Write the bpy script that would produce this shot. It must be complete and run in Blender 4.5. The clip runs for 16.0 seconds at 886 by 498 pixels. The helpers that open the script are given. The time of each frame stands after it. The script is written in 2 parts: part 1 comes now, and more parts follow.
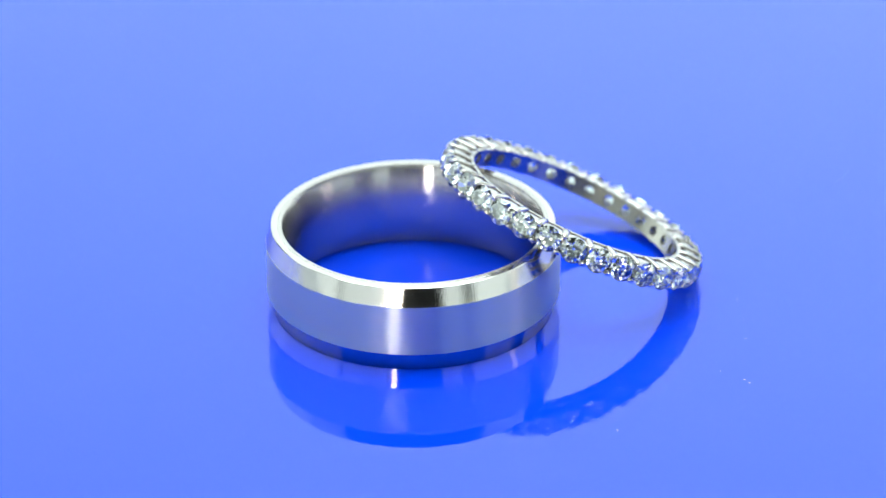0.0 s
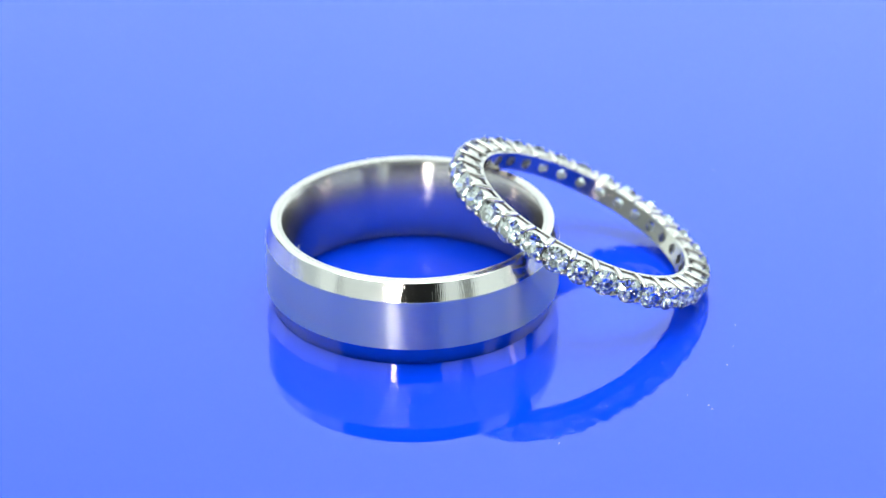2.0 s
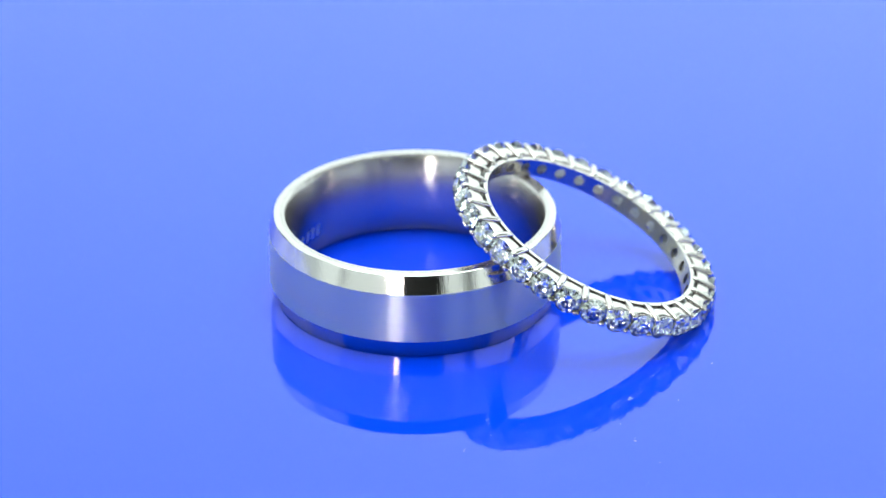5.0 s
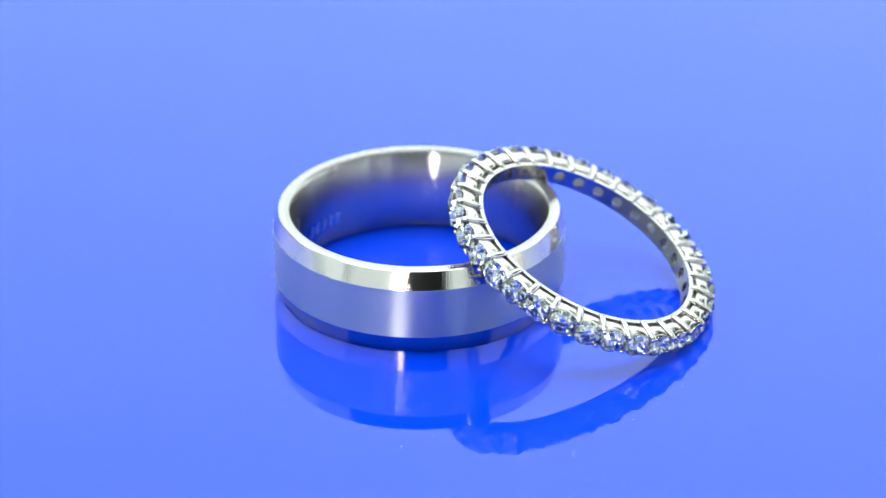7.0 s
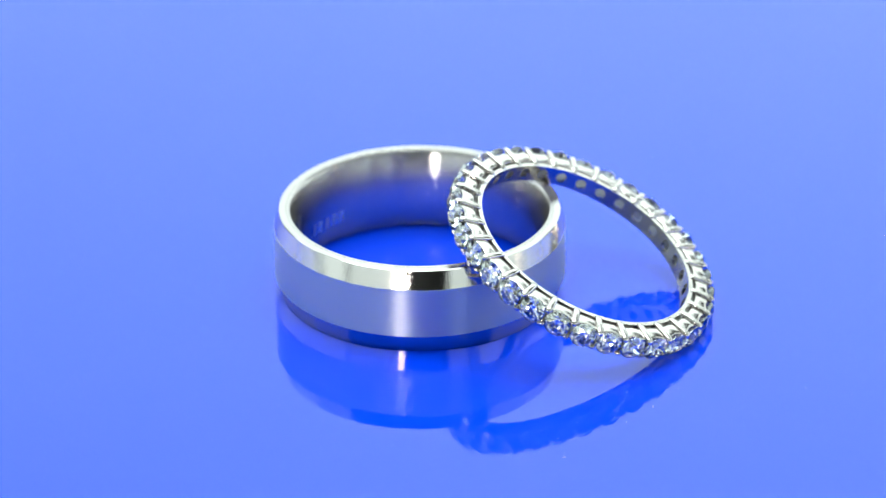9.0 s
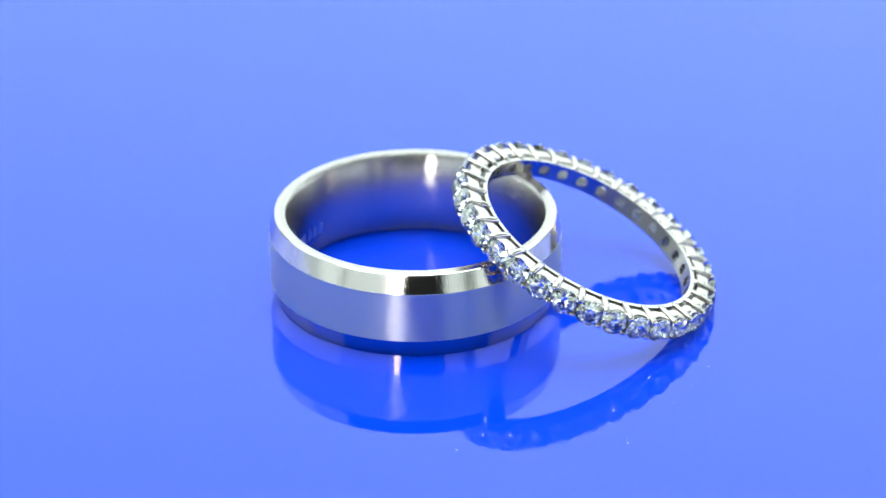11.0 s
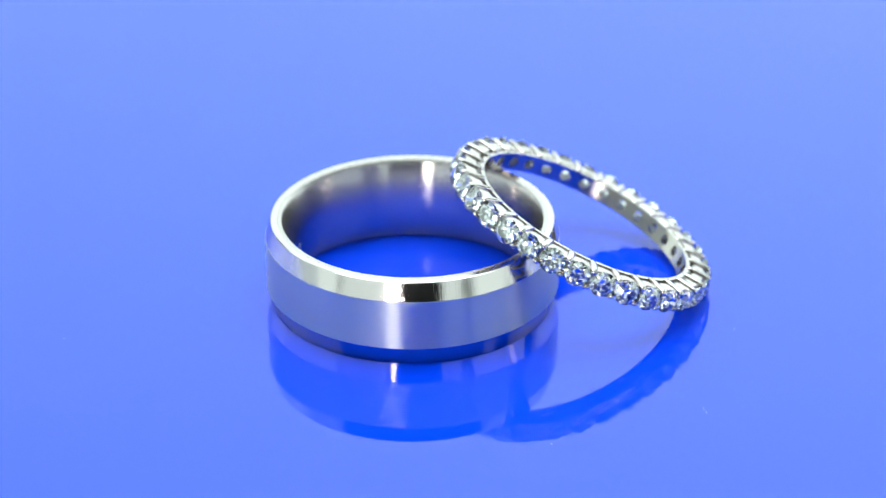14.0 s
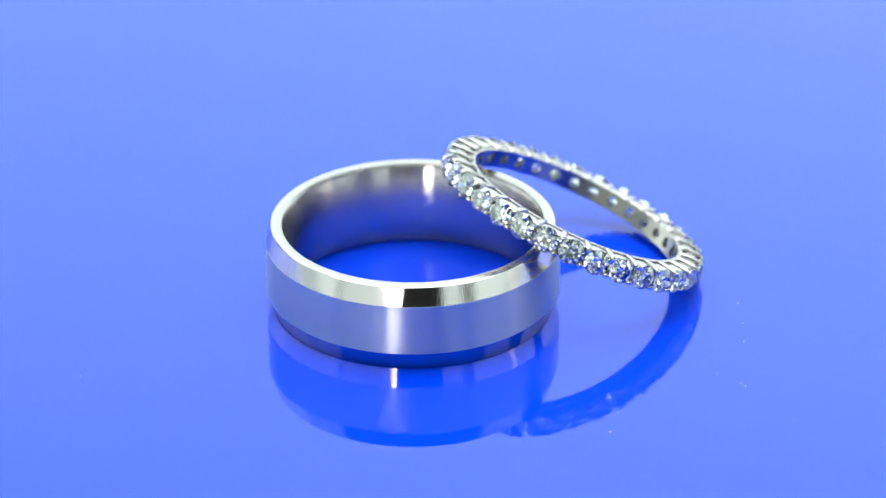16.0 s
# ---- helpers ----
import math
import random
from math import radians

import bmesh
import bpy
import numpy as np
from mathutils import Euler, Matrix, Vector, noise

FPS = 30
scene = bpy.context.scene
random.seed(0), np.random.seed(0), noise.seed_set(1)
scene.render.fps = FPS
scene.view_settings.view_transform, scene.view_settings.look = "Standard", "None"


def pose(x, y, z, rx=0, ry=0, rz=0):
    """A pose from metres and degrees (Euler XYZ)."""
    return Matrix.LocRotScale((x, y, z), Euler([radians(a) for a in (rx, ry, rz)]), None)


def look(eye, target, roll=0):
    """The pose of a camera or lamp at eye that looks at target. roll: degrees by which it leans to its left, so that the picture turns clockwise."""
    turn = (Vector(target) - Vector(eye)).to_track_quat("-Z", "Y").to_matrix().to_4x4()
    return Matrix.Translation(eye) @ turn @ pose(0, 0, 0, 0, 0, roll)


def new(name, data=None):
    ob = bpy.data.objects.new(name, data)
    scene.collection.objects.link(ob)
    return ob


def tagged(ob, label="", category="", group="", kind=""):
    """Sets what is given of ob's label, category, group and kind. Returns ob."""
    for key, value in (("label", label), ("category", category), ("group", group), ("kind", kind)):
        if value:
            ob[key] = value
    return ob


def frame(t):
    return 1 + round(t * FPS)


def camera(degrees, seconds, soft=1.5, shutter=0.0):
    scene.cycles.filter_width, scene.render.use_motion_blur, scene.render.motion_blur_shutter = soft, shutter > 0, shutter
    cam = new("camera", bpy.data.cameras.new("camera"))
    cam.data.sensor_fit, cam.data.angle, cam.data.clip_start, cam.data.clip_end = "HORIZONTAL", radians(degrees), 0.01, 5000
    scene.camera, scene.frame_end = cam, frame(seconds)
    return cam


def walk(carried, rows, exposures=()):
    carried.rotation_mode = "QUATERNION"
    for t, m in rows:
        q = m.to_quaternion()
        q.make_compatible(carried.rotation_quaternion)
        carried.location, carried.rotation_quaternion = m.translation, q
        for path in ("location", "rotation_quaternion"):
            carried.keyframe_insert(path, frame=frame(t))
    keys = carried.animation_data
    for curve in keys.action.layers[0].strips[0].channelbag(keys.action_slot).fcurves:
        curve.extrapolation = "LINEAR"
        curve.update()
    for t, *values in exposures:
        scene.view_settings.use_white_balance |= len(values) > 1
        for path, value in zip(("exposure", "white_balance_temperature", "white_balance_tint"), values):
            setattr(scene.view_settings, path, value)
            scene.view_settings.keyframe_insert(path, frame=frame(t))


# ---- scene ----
SPIN = 5.633          # degrees a second, clockwise from above
TURN = 8.13           # the moment at which the sheet turns back
MM = 0.001

cam = camera(18.0, 16.0)
EYE = (-1.469 * MM, -177.914 * MM, 95.887 * MM)
AIM = (-1.469 * MM, 0.0, 3.758 * MM)
walk(cam, [(0.0, look(EYE, AIM)), (16.0, look(EYE, AIM))])
cam.data.dof.use_dof = True
cam.data.dof.focus_distance = 0.192
cam.data.dof.aperture_fstop = 34.0

# ---- light: an unseen tent of glowing and dark cloths with one bare strip lamp ----
world = bpy.data.worlds.new("studio")
scene.world = world
world.use_nodes = True
world.node_tree.nodes["Background"].inputs[0].default_value = (0.93, 1.0, 0.95, 1)
world.node_tree.nodes["Background"].inputs[1].default_value = 0.3
scene.view_settings.exposure = 0.0


# ---- materials ----
def node(nt, kind, **values):
    n = nt.nodes.new(kind)
    for k, v in values.items():
        n.inputs[k].default_value = v
    return n


def material(name):
    m = bpy.data.materials.new(name)
    m.use_nodes = True
    nt = m.node_tree
    return m, nt, nt.nodes["Principled BSDF"], nt.links.new


def glow(name, colour, strength, weave=0.04, x_ramp=0.0):
    """Cloth whose own glow stands in for lamps behind it, with a faint weave."""
    m, nt, b, link = material(name)
    b.inputs["Base Color"].default_value = (0.30, 0.31, 0.30, 1)
    b.inputs["Roughness"].default_value = 0.9
    co = nt.nodes.new("ShaderNodeTexCoord")
    n = node(nt, "ShaderNodeTexNoise", Scale=14.0, Detail=2.0)
    link(co.outputs["Object"], n.inputs["Vector"])
    r = node(nt, "ShaderNodeMapRange")
    r.inputs["To Min"].default_value = strength * (1 - weave)
    r.inputs["To Max"].default_value = strength * (1 + weave)
    link(n.outputs["Fac"], r.inputs["Value"])
    b.inputs["Emission Color"].default_value = (*colour, 1)
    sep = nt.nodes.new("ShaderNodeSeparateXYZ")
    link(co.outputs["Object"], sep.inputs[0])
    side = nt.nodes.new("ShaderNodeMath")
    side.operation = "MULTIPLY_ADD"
    side.inputs[1].default_value = x_ramp
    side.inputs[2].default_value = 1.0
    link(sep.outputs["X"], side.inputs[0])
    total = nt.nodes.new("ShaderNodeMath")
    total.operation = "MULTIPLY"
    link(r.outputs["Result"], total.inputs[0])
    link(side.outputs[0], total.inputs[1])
    link(total.outputs[0], b.inputs["Emission Strength"])
    return m


def around(nt, link, per_turn, per_metre):
    """Coordinates that run round the z axis and along it, for turned metal."""
    co = nt.nodes.new("ShaderNodeTexCoord")
    sep = nt.nodes.new("ShaderNodeSeparateXYZ")
    link(co.outputs["Object"], sep.inputs[0])
    at = nt.nodes.new("ShaderNodeMath")
    at.operation = "ARCTAN2"
    link(sep.outputs["Y"], at.inputs[0])
    link(sep.outputs["X"], at.inputs[1])
    s1 = nt.nodes.new("ShaderNodeMath")
    s1.operation = "MULTIPLY"
    s1.inputs[1].default_value = per_turn / 6.2832
    link(at.outputs[0], s1.inputs[0])
    s2 = nt.nodes.new("ShaderNodeMath")
    s2.operation = "MULTIPLY"
    s2.inputs[1].default_value = per_metre
    link(sep.outputs["Z"], s2.inputs[0])
    comb = nt.nodes.new("ShaderNodeCombineXYZ")
    link(s1.outputs[0], comb.inputs["X"])
    link(s2.outputs[0], comb.inputs["Y"])
    return comb.outputs[0]


def metal(name, colour, rough, per_turn=0, per_metre=0, bump=0.0, spread=0.0, aniso=0.0, flecks=False):
    m, nt, b, link = material(name)
    b.inputs["Base Color"].default_value = (*colour, 1)
    b.inputs["Metallic"].default_value = 1.0
    b.inputs["Specular Tint"].default_value = (0.75, 0.75, 0.78, 1)
    b.inputs["Roughness"].default_value = rough
    if per_turn:
        v = around(nt, link, per_turn, per_metre)
        n = node(nt, "ShaderNodeTexNoise", Scale=1.0, Detail=3.0, Roughness=0.6)
        link(v, n.inputs["Vector"])
        bu = node(nt, "ShaderNodeBump", Strength=bump, Distance=0.00001)
        link(n.outputs["Fac"], bu.inputs["Height"])
        link(bu.outputs["Normal"], b.inputs["Normal"])
        if spread:
            r = node(nt, "ShaderNodeMapRange")
            r.inputs["From Min"].default_value, r.inputs["From Max"].default_value = 0.3, 0.7
            r.inputs["To Min"].default_value, r.inputs["To Max"].default_value = rough - spread, rough + spread
            link(n.outputs["Fac"], r.inputs["Value"])
            link(r.outputs["Result"], b.inputs["Roughness"])
    if aniso:
        b.inputs["Anisotropic"].default_value = aniso
        b.inputs["Anisotropic Rotation"].default_value = 0.25
        if flecks:
            # short stray scratches across the brushing tilt and scatter the light sideways
            fine = node(nt, "ShaderNodeTexNoise", Scale=1.0, Detail=2.0, Roughness=0.5)
            link(around(nt, link, per_turn * 3.0, per_metre * 1.3), fine.inputs["Vector"])
            spot = node(nt, "ShaderNodeMapRange")
            spot.inputs["From Min"].default_value, spot.inputs["From Max"].default_value = 0.59, 0.65
            link(fine.outputs["Fac"], spot.inputs["Value"])
            scratch = node(nt, "ShaderNodeBump", Strength=0.7, Distance=0.00001)
            link(spot.outputs["Result"], scratch.inputs["Height"])
            link(bu.outputs["Normal"], scratch.inputs["Normal"])
            link(scratch.outputs["Normal"], b.inputs["Normal"])
            for socket, lo, hi in (("Anisotropic", aniso, 0.1), ("Roughness", rough, rough + 0.06)):
                r = node(nt, "ShaderNodeMapRange")
                r.inputs["To Min"].default_value, r.inputs["To Max"].default_value = lo, hi
                link(spot.outputs["Result"], r.inputs["Value"])
                link(r.outputs["Result"], b.inputs[socket])
        t = nt.nodes.new("ShaderNodeTangent")
        t.direction_type, t.axis = "RADIAL", "Z"
        link(t.outputs[0], b.inputs["Tangent"])
    return m


WHITE_GOLD = (0.62, 0.57, 0.565)
M_POLISH = metal("polished_white_gold", WHITE_GOLD, 0.05, 520, 400, 0.15, 0.01)
M_WORN = metal("worn_polished_white_gold", WHITE_GOLD, 0.05, 800, 350, 0.46, 0.02)
M_BRUSH = metal("brushed_white_gold", (0.575, 0.58, 0.50), 0.33, 60, 9500, 0.10, 0.0, 0.84, flecks=True)
M_SATIN = metal("satin_white_gold", (0.58, 0.53, 0.53), 0.22, 0, 0, 0.0, 0.0, 0.95)
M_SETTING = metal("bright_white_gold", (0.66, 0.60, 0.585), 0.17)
M_HOOP = metal("darker_inner_white_gold", (0.46, 0.42, 0.39), 0.20)
# Rougher, darker gold with the slots' shade put into its colour.
M_WEB = metal("slot_shade_gold", (0.54, 0.53, 0.52), 0.35)
M_MARK = metal("stamped_white_gold", (0.75, 0.74, 0.72), 0.45)


def make_diamond():
    m, nt, b, link = material("diamond")
    g = node(nt, "ShaderNodeBsdfGlass", Roughness=0.0, IOR=2.42)
    g.inputs["Color"].default_value = (1, 1, 1, 1)
    link(g.outputs[0], nt.nodes["Material Output"].inputs["Surface"])
    return m


def make_blue():
    m, nt, b, link = material("blue_acrylic")
    co = nt.nodes.new("ShaderNodeTexCoord")
    n = node(nt, "ShaderNodeTexNoise", Scale=30.0, Detail=3.0)
    link(co.outputs["Object"], n.inputs["Vector"])
    mix = nt.nodes.new("ShaderNodeMix")
    mix.data_type = "RGBA"
    mix.inputs[6].default_value = (0.0005, 0.052, 0.93, 1)
    mix.inputs[7].default_value = (0.0005, 0.056, 0.95, 1)
    link(n.outputs["Fac"], mix.inputs["Factor"])
    link(mix.outputs[2], b.inputs["Base Color"])
    fine = node(nt, "ShaderNodeTexNoise", Scale=900.0, Detail=2.0)
    link(co.outputs["Object"], fine.inputs["Vector"])
    r = node(nt, "ShaderNodeMapRange")
    r.inputs["To Min"].default_value, r.inputs["To Max"].default_value = 0.004, 0.012
    link(fine.outputs["Fac"], r.inputs["Value"])
    link(r.outputs["Result"], b.inputs["Roughness"])
    b.inputs["IOR"].default_value = 1.49
    return m


def make_plain(name, a, c, scale, rough):
    m, nt, b, link = material(name)
    co = nt.nodes.new("ShaderNodeTexCoord")
    n = node(nt, "ShaderNodeTexNoise", Scale=scale, Detail=4.0)
    link(co.outputs["Object"], n.inputs["Vector"])
    mix = nt.nodes.new("ShaderNodeMix")
    mix.data_type = "RGBA"
    mix.inputs[6].default_value, mix.inputs[7].default_value = (*a, 1), (*c, 1)
    link(n.outputs["Fac"], mix.inputs["Factor"])
    link(mix.outputs[2], b.inputs["Base Color"])
    b.inputs["Roughness"].default_value = rough
    return m


M_DIAMOND = make_diamond()
M_BLUE = make_blue()
M_TABLE = make_plain("pale_laminate", (0.42, 0.45, 0.50), (0.46, 0.49, 0.54), 40, 0.4)
M_BLACK = make_plain("black_cloth", (0.010, 0.010, 0.010), (0.016, 0.016, 0.015), 60, 0.95)
M_DARK = make_plain("dark_cloth", (0.030, 0.031, 0.030), (0.042, 0.043, 0.042), 30, 0.95)
M_GREY = make_plain("grey_webbing", (0.10, 0.105, 0.10), (0.13, 0.135, 0.13), 60, 0.8)
M_DUST = make_plain("dust", (0.75, 0.75, 0.72), (0.85, 0.85, 0.82), 900, 0.9)
TENT = (0.84, 1.03, 0.97)
# Glow made stronger towards +x, to lighten the right of the sheet.
M_BACK = glow("glowing_back_cloth", TENT, 1.42, x_ramp=1.3)
# Unseen glowing surfaces, added to whiten the diamonds and their setting.
M_BACK_UPPER = glow("glowing_upper_back_cloth", TENT, 1.5)
M_SLOPE = glow("glowing_roof_slope", TENT, 0.8)
M_UPPER = glow("glowing_upper_cloth", TENT, 0.6)
M_REAR = glow("glowing_rear_card", TENT, 1.6)
M_WARM = glow("warm_streak_glow", (1.0, 0.93, 0.80), 3.5)
M_TOP = glow("added_softbox_cloth", TENT, 5.4)
M_SIDE = glow("glowing_side_cloth", TENT, 1.08)
M_FRONT = glow("glowing_front_cloth", TENT, 0.84)
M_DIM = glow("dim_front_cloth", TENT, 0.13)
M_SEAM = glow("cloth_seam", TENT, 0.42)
M_STRIP = glow("strip_lamp_tube", (1.0, 0.96, 0.86), 42.0, 0.01)


# ---- mesh helpers ----
def mesh_of(name, bm, mat):
    me = bpy.data.meshes.new(name)
    bm.to_mesh(me)
    bm.free()
    me.materials.append(mat)
    return me


def part(name, bm, mat, parent, label=""):
    ob = new(name, bm if isinstance(bm, bpy.types.Mesh) else mesh_of(name, bm, mat))
    ob.parent = parent
    return tagged(ob, label)


def lathe(profile, n=256, close=True, sharp=22, turn=(0, 360)):
    """A solid turned round z from a closed profile of (radius, height) in millimetres."""
    bm = bmesh.new()
    k = len(profile)
    rings = []
    whole = turn[1] - turn[0] >= 360
    for j in range(n if whole else n + 1):
        a = radians(turn[0] + (turn[1] - turn[0]) * j / n)
        rings.append([bm.verts.new((r * MM * math.cos(a), r * MM * math.sin(a), z * MM)) for r, z in profile])
    for j in range(n):
        p, q = rings[j], rings[(j + 1) % len(rings)]
        for i in range(k if close else k - 1):
            f = bm.faces.new((p[i], q[i], q[(i + 1) % k], p[(i + 1) % k]))
            f.smooth = True
    if not whole:
        bm.faces.new(rings[0])
        bm.faces.new(rings[-1][::-1])
    bm.normal_update()
    for e in bm.edges:
        if len(e.link_faces) == 2 and e.calc_face_angle(0) > radians(sharp):
            e.smooth = False
    bmesh.ops.recalc_face_normals(bm, faces=bm.faces)
    return bm


def box(bm, x0, x1, y0, y1, z0, z1):
    v = [bm.verts.new((x, y, z)) for x in (x0, x1) for y in (y0, y1) for z in (z0, z1)]
    for f in ((0, 1, 3, 2), (4, 6, 7, 5), (0, 4, 5, 1), (2, 3, 7, 6), (0, 2, 6, 4), (1, 5, 7, 3)):
        bm.faces.new([v[i] for i in f])


# ---- the setting: table and tent round the sheet ----
def make_table():
    bm = bmesh.new()
    box(bm, -0.45, 0.45, -0.45, 0.45, -0.030, -0.0032)
    bmesh.ops.bevel(bm, geom=bm.edges[:], offset=0.002, segments=2, affect="EDGES")
    tagged(new("table", mesh_of("table", bm, M_TABLE)), "pale grey laminate studio table top under the light tent", "table", kind="structure")


def panel(name, a0, a1, mat, label, radius=0.27, z0=-0.003, z1=0.30, thick=0.002):
    """An upright curved wall of the tent between two bearings: 0 lies towards the viewer, plus is clockwise from below."""
    bm = bmesh.new()
    n = max(2, int(abs(a1 - a0) / 3))
    cols = []
    for i in range(n + 1):
        a = radians(-90 + a0 + (a1 - a0) * i / n)
        c, s = math.cos(a), math.sin(a)
        cols.append([bm.verts.new((r * c, r * s, z)) for r, z in
                     ((radius, z0), (radius, z1), (radius + thick, z1), (radius + thick, z0))])
    for p, q in zip(cols, cols[1:]):
        for i in range(4):
            bm.faces.new((p[i], p[(i + 1) % 4], q[(i + 1) % 4], q[i])).smooth = i in (0, 2)
    bm.faces.new(cols[0])
    bm.faces.new(cols[-1][::-1])
    bmesh.ops.recalc_face_normals(bm, faces=bm.faces)
    return tagged(new(name, mesh_of(name, bm, mat)), label, "light tent", kind="structure")


def make_tent():
    low = 0.095
    panel("wall_back", 140, 220, M_BACK, "glowing white cloth at the back of the light tent", z1=0.20)
    panel("wall_back_upper", 112, 248, M_BACK_UPPER, "glowing cloth added above the tent back to brighten the flank", radius=0.275, z0=0.20)
    for side, a, b in (("left", 220, 248), ("right", 112, 140)):
        panel("wall_rear_" + side, a, b, M_REAR, "glowing white card added to brighten the diamond ring's flank", z1=low)
        panel("wall_rear_upper_" + side, a, b, M_DARK, "unseen dark cloth added to keep the sheet's reflections dark", radius=0.275, z0=low, z1=0.20)
    # Cards glow by themselves; their bearings fit the tones reflected in the bevel.
    panel("wall_left", -112, -57, M_SIDE, "glowing white card at the side of the light tent", z1=low)
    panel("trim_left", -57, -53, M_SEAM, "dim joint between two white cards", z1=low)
    panel("wall_front_left", -53, -11.3, M_FRONT, "glowing white card at the front of the light tent", z1=low)
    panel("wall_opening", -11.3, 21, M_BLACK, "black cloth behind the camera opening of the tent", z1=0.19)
    panel("wall_front_right", 21, 36, M_FRONT, "glowing white card at the front of the light tent", z1=low)
    panel("trim_right", 36, 45, M_DIM, "dim cloth of the light tent front", z1=low)
    panel("wall_right", 45, 78, M_SIDE, "glowing white card at the side of the light tent", z1=low)
    # Unseen strip, added to put a warm streak on the band's inside.
    panel("trim_glow", 78, 82, M_WARM, "warm glowing strip added for the streak inside the band", z1=low)
    panel("wall_right_rear", 82, 112, M_SIDE, "glowing white card at the side of the light tent", z1=low)
    # Unseen dark cloths, added so the band's mirror image stays dark.
    for side, a, b in (("left", -112, -11.3), ("right", 21, 112)):
        panel("wall_upper_" + side, a, b, M_DARK, "unseen dark cloth added to keep the sheet's reflections dark", radius=0.275, z0=low, z1=0.19)
    # Glow added here for the diamonds.
    panel("wall_upper_front", -112, 112, M_UPPER, "glowing cloth added above the dark band to brighten the diamonds", radius=0.275, z0=0.19)
    # Unseen softbox, added to lift the blue sheet's brightness.
    disc = [(0.5, 362), (60, 361), (150, 355), (152, 357), (152, 366), (60, 375), (0.5, 376)]
    bm = lathe(disc, 48)
    bmesh.ops.scale(bm, vec=(1.2, 1.0, 1.0), verts=bm.verts)
    roof = new("ceiling", mesh_of("ceiling", bm, M_TOP))
    roof.matrix_world = pose(0, 0.045, 0)
    tagged(roof, "unseen wide softbox added over the table to light the sheet", "softbox", kind="structure")
    cover = [(0.5, 420), (120, 412), (215, 380), (281, 301), (284, 303), (217, 384), (120, 416), (0.5, 424)]
    # The hood is an added blocker, so the lower bevel reflects dark.
    for name, mat, span, what in (("ceiling_flap", M_SLOPE, (-12, 192), "glowing cloth roof added to brighten the diamonds"),
                                  ("ceiling_hood", M_DARK, (192, 348), "unseen dark hood added to keep the lower bevel's reflection dark")):
        flap = new(name, mesh_of(name, lathe(cover, 48, turn=span), mat))
        tagged(flap, what, "light tent", kind="structure")
    lamp = tagged(new("strip_lamp"), "white upright strip lamp glowing inside the light tent", "lamp")
    a = radians(-90 - 14.3)
    lamp.matrix_world = pose(0.255 * math.cos(a), 0.255 * math.sin(a), 0.0, 0, 0, -14.3)
    bm = bmesh.new()
    box(bm, -0.0075, 0.0075, -0.002, 0.003, 0.004, 0.072)
    bmesh.ops.bevel(bm, geom=bm.edges[:], offset=0.001, segments=2, affect="EDGES")
    part("tube", bm, M_STRIP, lamp, "glowing white diffuser")
    bm = bmesh.new()
    box(bm, -0.0085, 0.0085, -0.010, -0.002, -0.003, 0.076)
    bmesh.ops.bevel(bm, geom=bm.edges[:], offset=0.001, segments=2, affect="EDGES")
    part("housing", bm, M_GREY, lamp, "grey metal back")


# ---- blue sheet ----
def make_sheet():
    sheet = new("acrylic_sheet")
    tagged(sheet, "glossy bright blue acrylic sheet turning on the pale table", "acrylic sheet")
    bm = bmesh.new()
    box(bm, -0.075, 0.075, -0.075, 0.075, -0.003, 0.0)
    bmesh.ops.bevel(bm, geom=[e for e in bm.edges if abs(e.verts[0].co.z - e.verts[1].co.z) > 1e-4],
                    offset=0.002, segments=4, affect="EDGES")
    bmesh.ops.bevel(bm, geom=[e for e in bm.edges if abs(e.verts[0].co.z - e.verts[1].co.z) < 1e-6
                              and e.calc_face_angle(0) > 1.2], offset=0.0003, segments=2, affect="EDGES")
    part("panel", bm, M_BLUE, sheet)
    rng = random.Random(4)
    bm = bmesh.new()
    spots = [(19.43, -12.58, 0.042), (19.17, -12.15, 0.036), (19.78, -6.39, 0.030), (19.88, -3.69, 0.024), (19.75, -.66, 0.030),
             (10.06, -18.88, 0.036), (10.69, -16.39, 0.024), (17.6, -11.02, 0.024), (22.34, -17.07, 0.024)]
    spots += [(rng.uniform(-30, 35), rng.uniform(-25, 30), rng.uniform(.006, .014)) for _ in range(30)]
    for x, y, r in spots:
        bmesh.ops.create_icosphere(bm, subdivisions=1, radius=r * .75 * MM,
                                   matrix=Matrix.Translation(((x - 6.2) * MM, y * MM, r * .4 * MM)))
    tagged(part("dust", bm, M_DUST, sheet, "white dust specks"), kind="stuff")
    return sheet


# ---- plain wedding band ----
R, DR, DZ, HB, WALL = 10.5, 0.399, 1.347, 3.645, 1.179
H = 2 * DZ + HB
BULGE = 0.60


def bore(z):
    """Radius of the domed inside at height z."""
    s = (z - H / 2) / (H / 2)
    return R - WALL - BULGE * (1 - s * s)


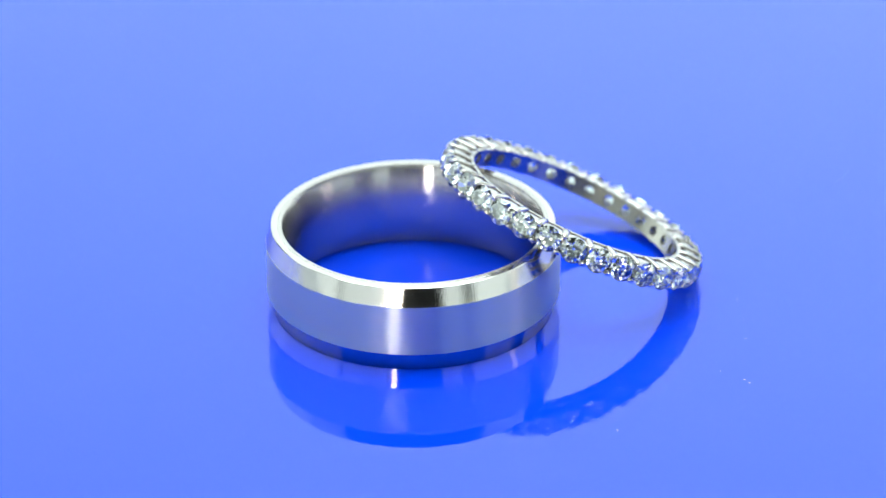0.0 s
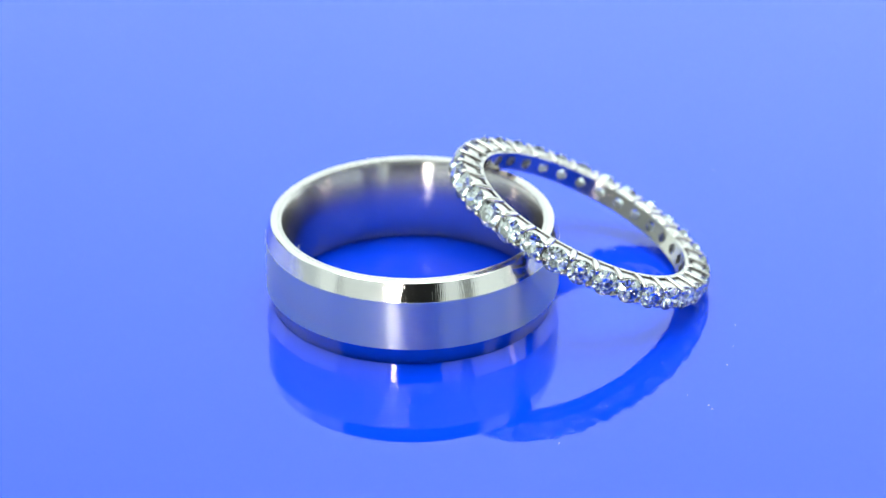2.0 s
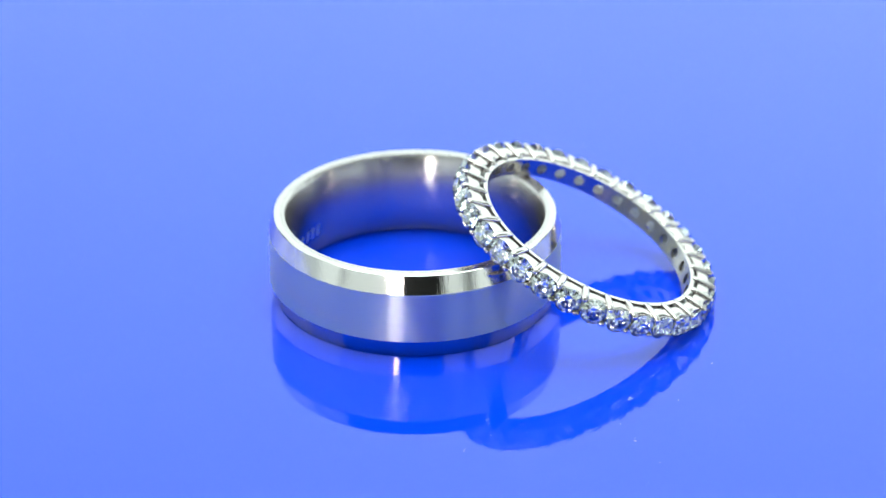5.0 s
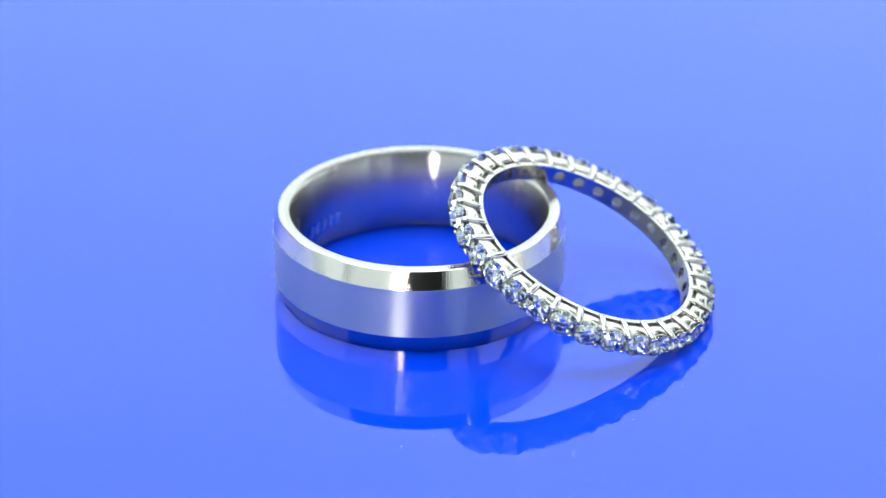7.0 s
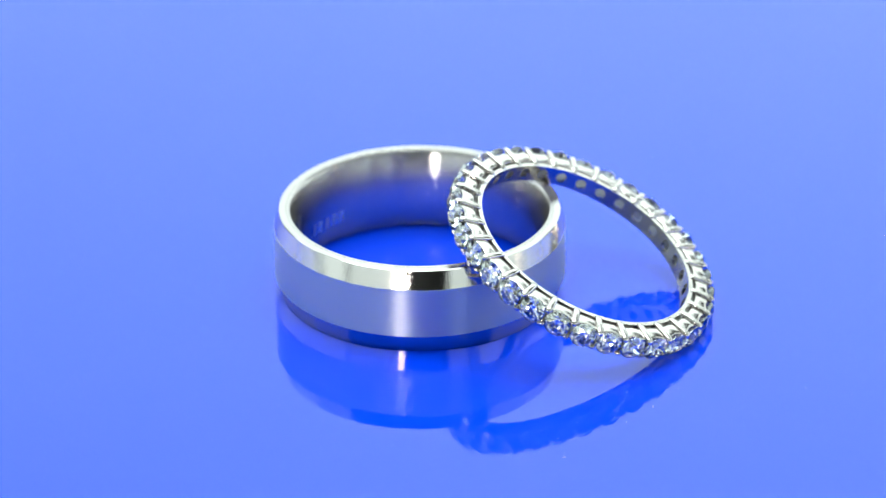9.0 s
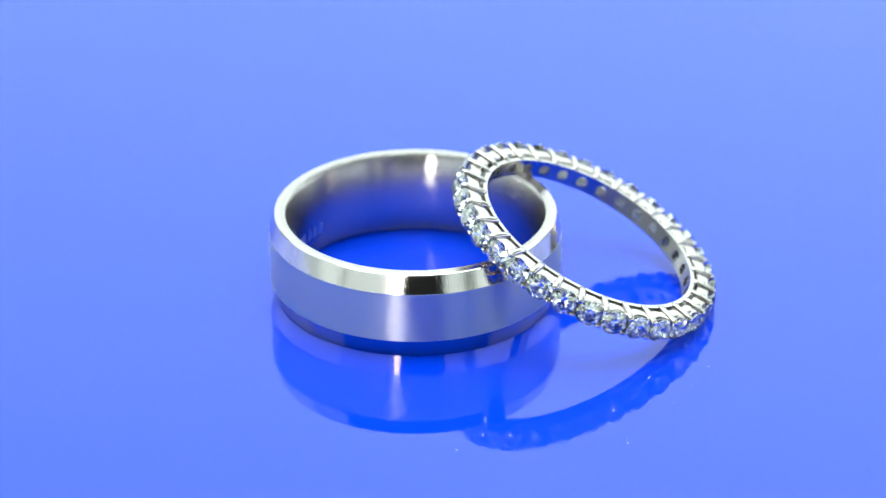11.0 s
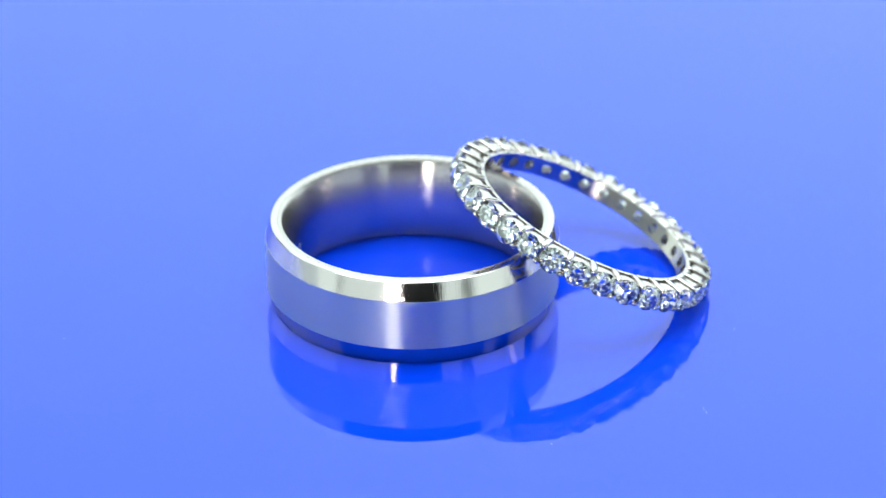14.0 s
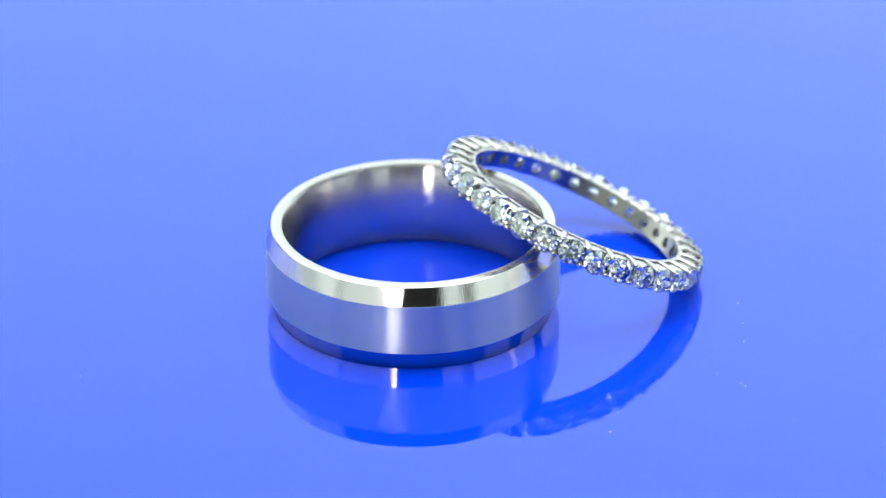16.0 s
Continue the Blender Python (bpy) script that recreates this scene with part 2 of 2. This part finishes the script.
def make_band():
    band = tagged(new("wedding_band"), "brushed white gold wedding band with polished edges on blue acrylic",
                  "ring")
    e = 0.05
    edge = [(R - WALL + .30, 0.0), (R - DR - e, 0.0), (R - DR, e * .6), (R - .015, DZ - .02), (R - .02, DZ + .03),
            (R - .03, H / 2), (R - WALL + .30, H / 2)]
    part("lower_edge", lathe(edge), M_POLISH, band, "polished white gold lower bevel")
    part("upper_edge", lathe([(q, H - z) for q, z in edge]), M_WORN, band, "polished white gold upper bevel with fine wear")
    part("brushed_face", lathe([(R - .2, DZ), (R - .012, DZ), (R, DZ + .015), (R, H - DZ - .015), (R - .012, H - DZ), (R - .2, H - DZ)]),
         M_BRUSH, band, "brushed satin middle face")
    n = 16
    inner = [(bore(H * i / n), H * i / n) for i in range(n + 1)]
    inner[0] = (R - WALL + .04, 0.0)
    inner[-1] = (R - WALL + .04, H)
    inner.insert(1, (R - WALL - .02, .06))
    inner.insert(-1, (R - WALL - .02, H - .06))
    prof = [(R - WALL + .31, -0.0), *inner, (R - WALL + .31, H)]
    part("inner_face", lathe(prof, sharp=30), M_SATIN, band, "satin domed inside")
    # illegible maker's stamp: plain bars
    for a, w, z0, z1 in ((173.5, 2.6, 1.75, 2.6), (178.0, 2.6, 1.75, 2.6), (182.5, 2.2, 1.75, 2.6), (188.5, 2.6, 1.75, 2.6), (193.0, 2.4, 1.75, 2.6)):
        bm = bmesh.new()
        rows = []
        for i in range(4):
            b = radians(a + w * (i / 3 - .5))
            rows.append([bm.verts.new((r * MM * math.cos(b), r * MM * math.sin(b), z * MM))
                         for r, z in ((bore(z0) - .012, z0), (bore(z1) - .012, z1), (bore(z1) + .02, z1), (bore(z0) + .02, z0))])
        for p, q in zip(rows, rows[1:]):
            for i in range(4):
                bm.faces.new((p[i], p[(i + 1) % 4], q[(i + 1) % 4], q[i]))
        bm.faces.new(rows[0])
        bm.faces.new(rows[-1][::-1])
        bmesh.ops.recalc_face_normals(bm, faces=bm.faces)
        part("stamp_bar", bm, M_MARK, band, "dull stamped bar")
    return band


# ---- diamond eternity ring ----
N_STONES = 32
RI, HW = 8.11, 0.70
PITCH = 360.0 / N_STONES
PHASE = 2.8


def cyl(r, deg, z):
    a = radians(deg)
    return Vector((r * MM * math.cos(a), r * MM * math.sin(a), z * MM))


def brilliant(rad, crown, pav, girdle):
    """A round brilliant along +z, its girdle at z = 0, in millimetres."""
    bm = bmesh.new()

    def ring(n, r, z, off=0.0):
        return [bm.verts.new((r * MM * math.cos(2 * math.pi * (i + off) / n), r * MM * math.sin(2 * math.pi * (i + off) / n), z * MM))
                for i in range(n)]
    table = ring(8, rad * .56, crown)
    mid = ring(8, rad * .80, crown * .52, .5)
    top = ring(16, rad, girdle)
    low = ring(16, rad, -girdle)
    pv = ring(8, rad * .30, -pav * .74, 0.0)
    tip = bm.verts.new((0, 0, -pav * MM))
    bm.faces.new(table)
    for i in range(8):
        j = (i + 1) % 8
        bm.faces.new((table[i], mid[i], table[j]))
        a, b, c = top[2 * i], top[2 * i + 1], top[(2 * i + 2) % 16]
        bm.faces.new((table[i], a, mid[i]))
        bm.faces.new((mid[i], a, b))
        bm.faces.new((mid[i], b, c))
        bm.faces.new((mid[i], c, table[j]))
        a, b, c = low[2 * i], low[2 * i + 1], low[(2 * i + 2) % 16]
        bm.faces.new((b, a, pv[i]))
        bm.faces.new((c, b, pv[j]))
        bm.faces.new((b, pv[i], pv[j]))
        bm.faces.new((pv[i], tip, pv[j]))
    for i in range(16):
        j = (i + 1) % 16
        bm.faces.new((top[i], low[i], low[j], top[j]))
    bmesh.ops.recalc_face_normals(bm, faces=bm.faces)
    return bm


def make_gallery():
    """The inside of the ring: a thin hoop, pierced by a round hole under every stone."""
    bm = bmesh.new()
    hole, half = 0.40, HW
    arc = math.pi * (RI + .1) / N_STONES
    corner = math.atan2(half, arc)
    turns = sorted([2 * math.pi * (i + .5) / 20 for i in range(20)]
                   + [corner, math.pi - corner, math.pi + corner, 2 * math.pi - corner])
    m = len(turns)

    def at(r, k, x, y):
        return bm.verts.new(cyl(r, PHASE + PITCH * (k + .5) + math.degrees(x / (RI + .1)), y))
    for k in range(N_STONES):
        loops = {}
        for r in (RI, RI + .30):
            inn, out = [], []
            for i in range(m):
                c, s = math.cos(turns[i]), math.sin(turns[i])
                inn.append(at(r, k, hole * c, hole * s))
                t = min(arc / abs(c), half / abs(s))
                out.append(at(r, k, t * c, t * s))
            loops[r] = (inn, out)
        (i0, o0), (i1, o1) = loops[RI], loops[RI + .30]
        for i in range(m):
            j = (i + 1) % m
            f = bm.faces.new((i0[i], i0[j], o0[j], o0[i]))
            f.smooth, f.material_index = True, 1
            bm.faces.new((i1[i], o1[i], o1[j], i1[j]))
            bm.faces.new((i0[i], i1[i], i1[j], i0[j])).smooth = True
            if abs(o0[i].co.z - o0[j].co.z) < 1e-9:
                bm.faces.new((o0[i], o0[j], o1[j], o1[i]))
    bmesh.ops.remove_doubles(bm, verts=bm.verts, dist=1e-7)
    bmesh.ops.recalc_face_normals(bm, faces=bm.faces)
    for e in bm.edges:
        if len(e.link_faces) == 2 and e.calc_face_angle(0) > 0.6:
            e.smooth = False
    return bm


def make_rail(side):
    """The scalloped wall along one flank, cut down in a U under every stone and open in a slot above the hoop."""
    bm = bmesh.new()
    n, k = N_STONES * 12, 12
    rings = []

    def square(v):
        return math.copysign(abs(v) ** .55, v)
    for j in range(n):
        deg = 360.0 * j / n
        ph = math.cos(radians((deg - PHASE) * N_STONES))
        out = 9.70 + .10 * ph
        inn = 8.68 - .12 * max(0.0, ph)
        half, zc = (out - inn) / 2, .56 - .03 * ph
        rc = inn + half
        turn = [2 * math.pi * (i + .5) / k for i in range(k)]
        rings.append([bm.verts.new(cyl(rc + half * square(math.cos(a)), deg, side * (zc + .15 * square(math.sin(a))))) for a in turn])
    for j in range(n):
        p, q = rings[j], rings[(j + 1) % n]
        for i in range(k):
            bm.faces.new((p[i], q[i], q[(i + 1) % k], p[(i + 1) % k])).smooth = True
    bmesh.ops.recalc_face_normals(bm, faces=bm.faces)
    return bm


def make_prong(side):
    """One claw: a bar up the flank, bent over the stones' edges to a rounded tip. It stands along +x."""
    bm = bmesh.new()
    rows = ((8.20, .62, .18, .10), (8.34, .66, .24, .15), (8.6, .70, .26, .16), (9.2, .71, .26, .16), (9.62, .70, .26, .16),
            (9.90, .68, .25, .16), (10.06, .64, .22, .16), (10.15, .60, .15, .11), (10.18, .58, .06, .05))
    k = 8

    def square(v):
        return math.copysign(abs(v) ** .65, v)
    rings = []
    for r, z, w, d in rows:
        turn = [2 * math.pi * (i + .5) / k for i in range(k)]
        rings.append([bm.verts.new((r * MM, w * MM * square(math.cos(a)), side * (z + d * square(math.sin(a))) * MM)) for a in turn])
    for p, q in zip(rings, rings[1:]):
        for i in range(k):
            bm.faces.new((p[i], q[i], q[(i + 1) % k], p[(i + 1) % k])).smooth = True
    bm.faces.new(rings[0])
    bm.faces.new(rings[-1]).smooth = True
    bmesh.ops.recalc_face_normals(bm, faces=bm.faces)
    return bm


def make_eternity():
    ring = tagged(new("eternity_ring"), "white gold eternity ring of round diamonds leaning on the plain band", "ring")
    hoop = part("gallery", make_gallery(), M_SETTING, ring, "pierced inner hoop, darker inside")
    # Inward faces take a darker, browner gold.
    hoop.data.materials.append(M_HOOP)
    for side in (1, -1):
        part("side_rail", make_rail(side), M_SETTING, ring)
    # Webs added behind the slots to block the view and darken them.
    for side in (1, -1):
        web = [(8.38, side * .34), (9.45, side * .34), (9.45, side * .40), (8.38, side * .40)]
        part("web", lathe(web, 128), M_WEB, ring, "added inner wall that keeps the slots dark")
    claw = {side: mesh_of("prong", make_prong(side), M_SETTING) for side in (1, -1)}
    stone = mesh_of("diamond", brilliant(.945, .30, .82, .03), M_DIAMOND)
    rng = random.Random(7)
    for k in range(N_STONES):
        for side in (1, -1):
            p = part("prong", claw[side], None, ring)
            p.matrix_basis = pose(0, 0, 0, 0, 0, PHASE + PITCH * k + rng.uniform(-.25, .25))
        d = part("diamond", stone, None, ring, "clear round brilliant-cut diamond" if k == 0 else "")
        a = PHASE + PITCH * (k + .5)
        q = cyl(9.98, a, 0)
        d.matrix_basis = (Matrix.Translation(q) @ pose(0, 0, 0, 0, 0, a) @ pose(0, 0, 0, 0, 90, 0)
                          @ pose(0, 0, 0, rng.uniform(-2, 2), rng.uniform(-2, 2), rng.uniform(0, 45)))
    return ring


make_table()
make_tent()
sheet = make_sheet()
band = make_band()
eternity = make_eternity()

U = Vector((0.36351366, -0.93158887, 0.0))
V = Vector((0.83809437, 0.32703134, -0.43663295))
LEAN = Matrix((U, V, U.cross(V))).transposed().to_4x4()
SHEET_AT = pose(6.2 * MM, 0, 0)
BAND_AT = pose(-3.585 * MM, -0.664 * MM, 0.0)
RING_AT = Matrix.Translation(Vector((7.875, 3.661, 4.960)) * MM) @ LEAN


def motions():
    times = sorted({i * 0.5 for i in range(33)} | {7.8, TURN, 8.3})
    for thing, at in ((sheet, SHEET_AT), (band, BAND_AT), (eternity, RING_AT)):
        rows = []
        for t in times:
            s = t if t <= TURN else 2 * TURN - t
            rows.append((t, pose(0, 0, 0, 0, 0, -SPIN * s) @ at))
        walk(thing, rows)


motions()
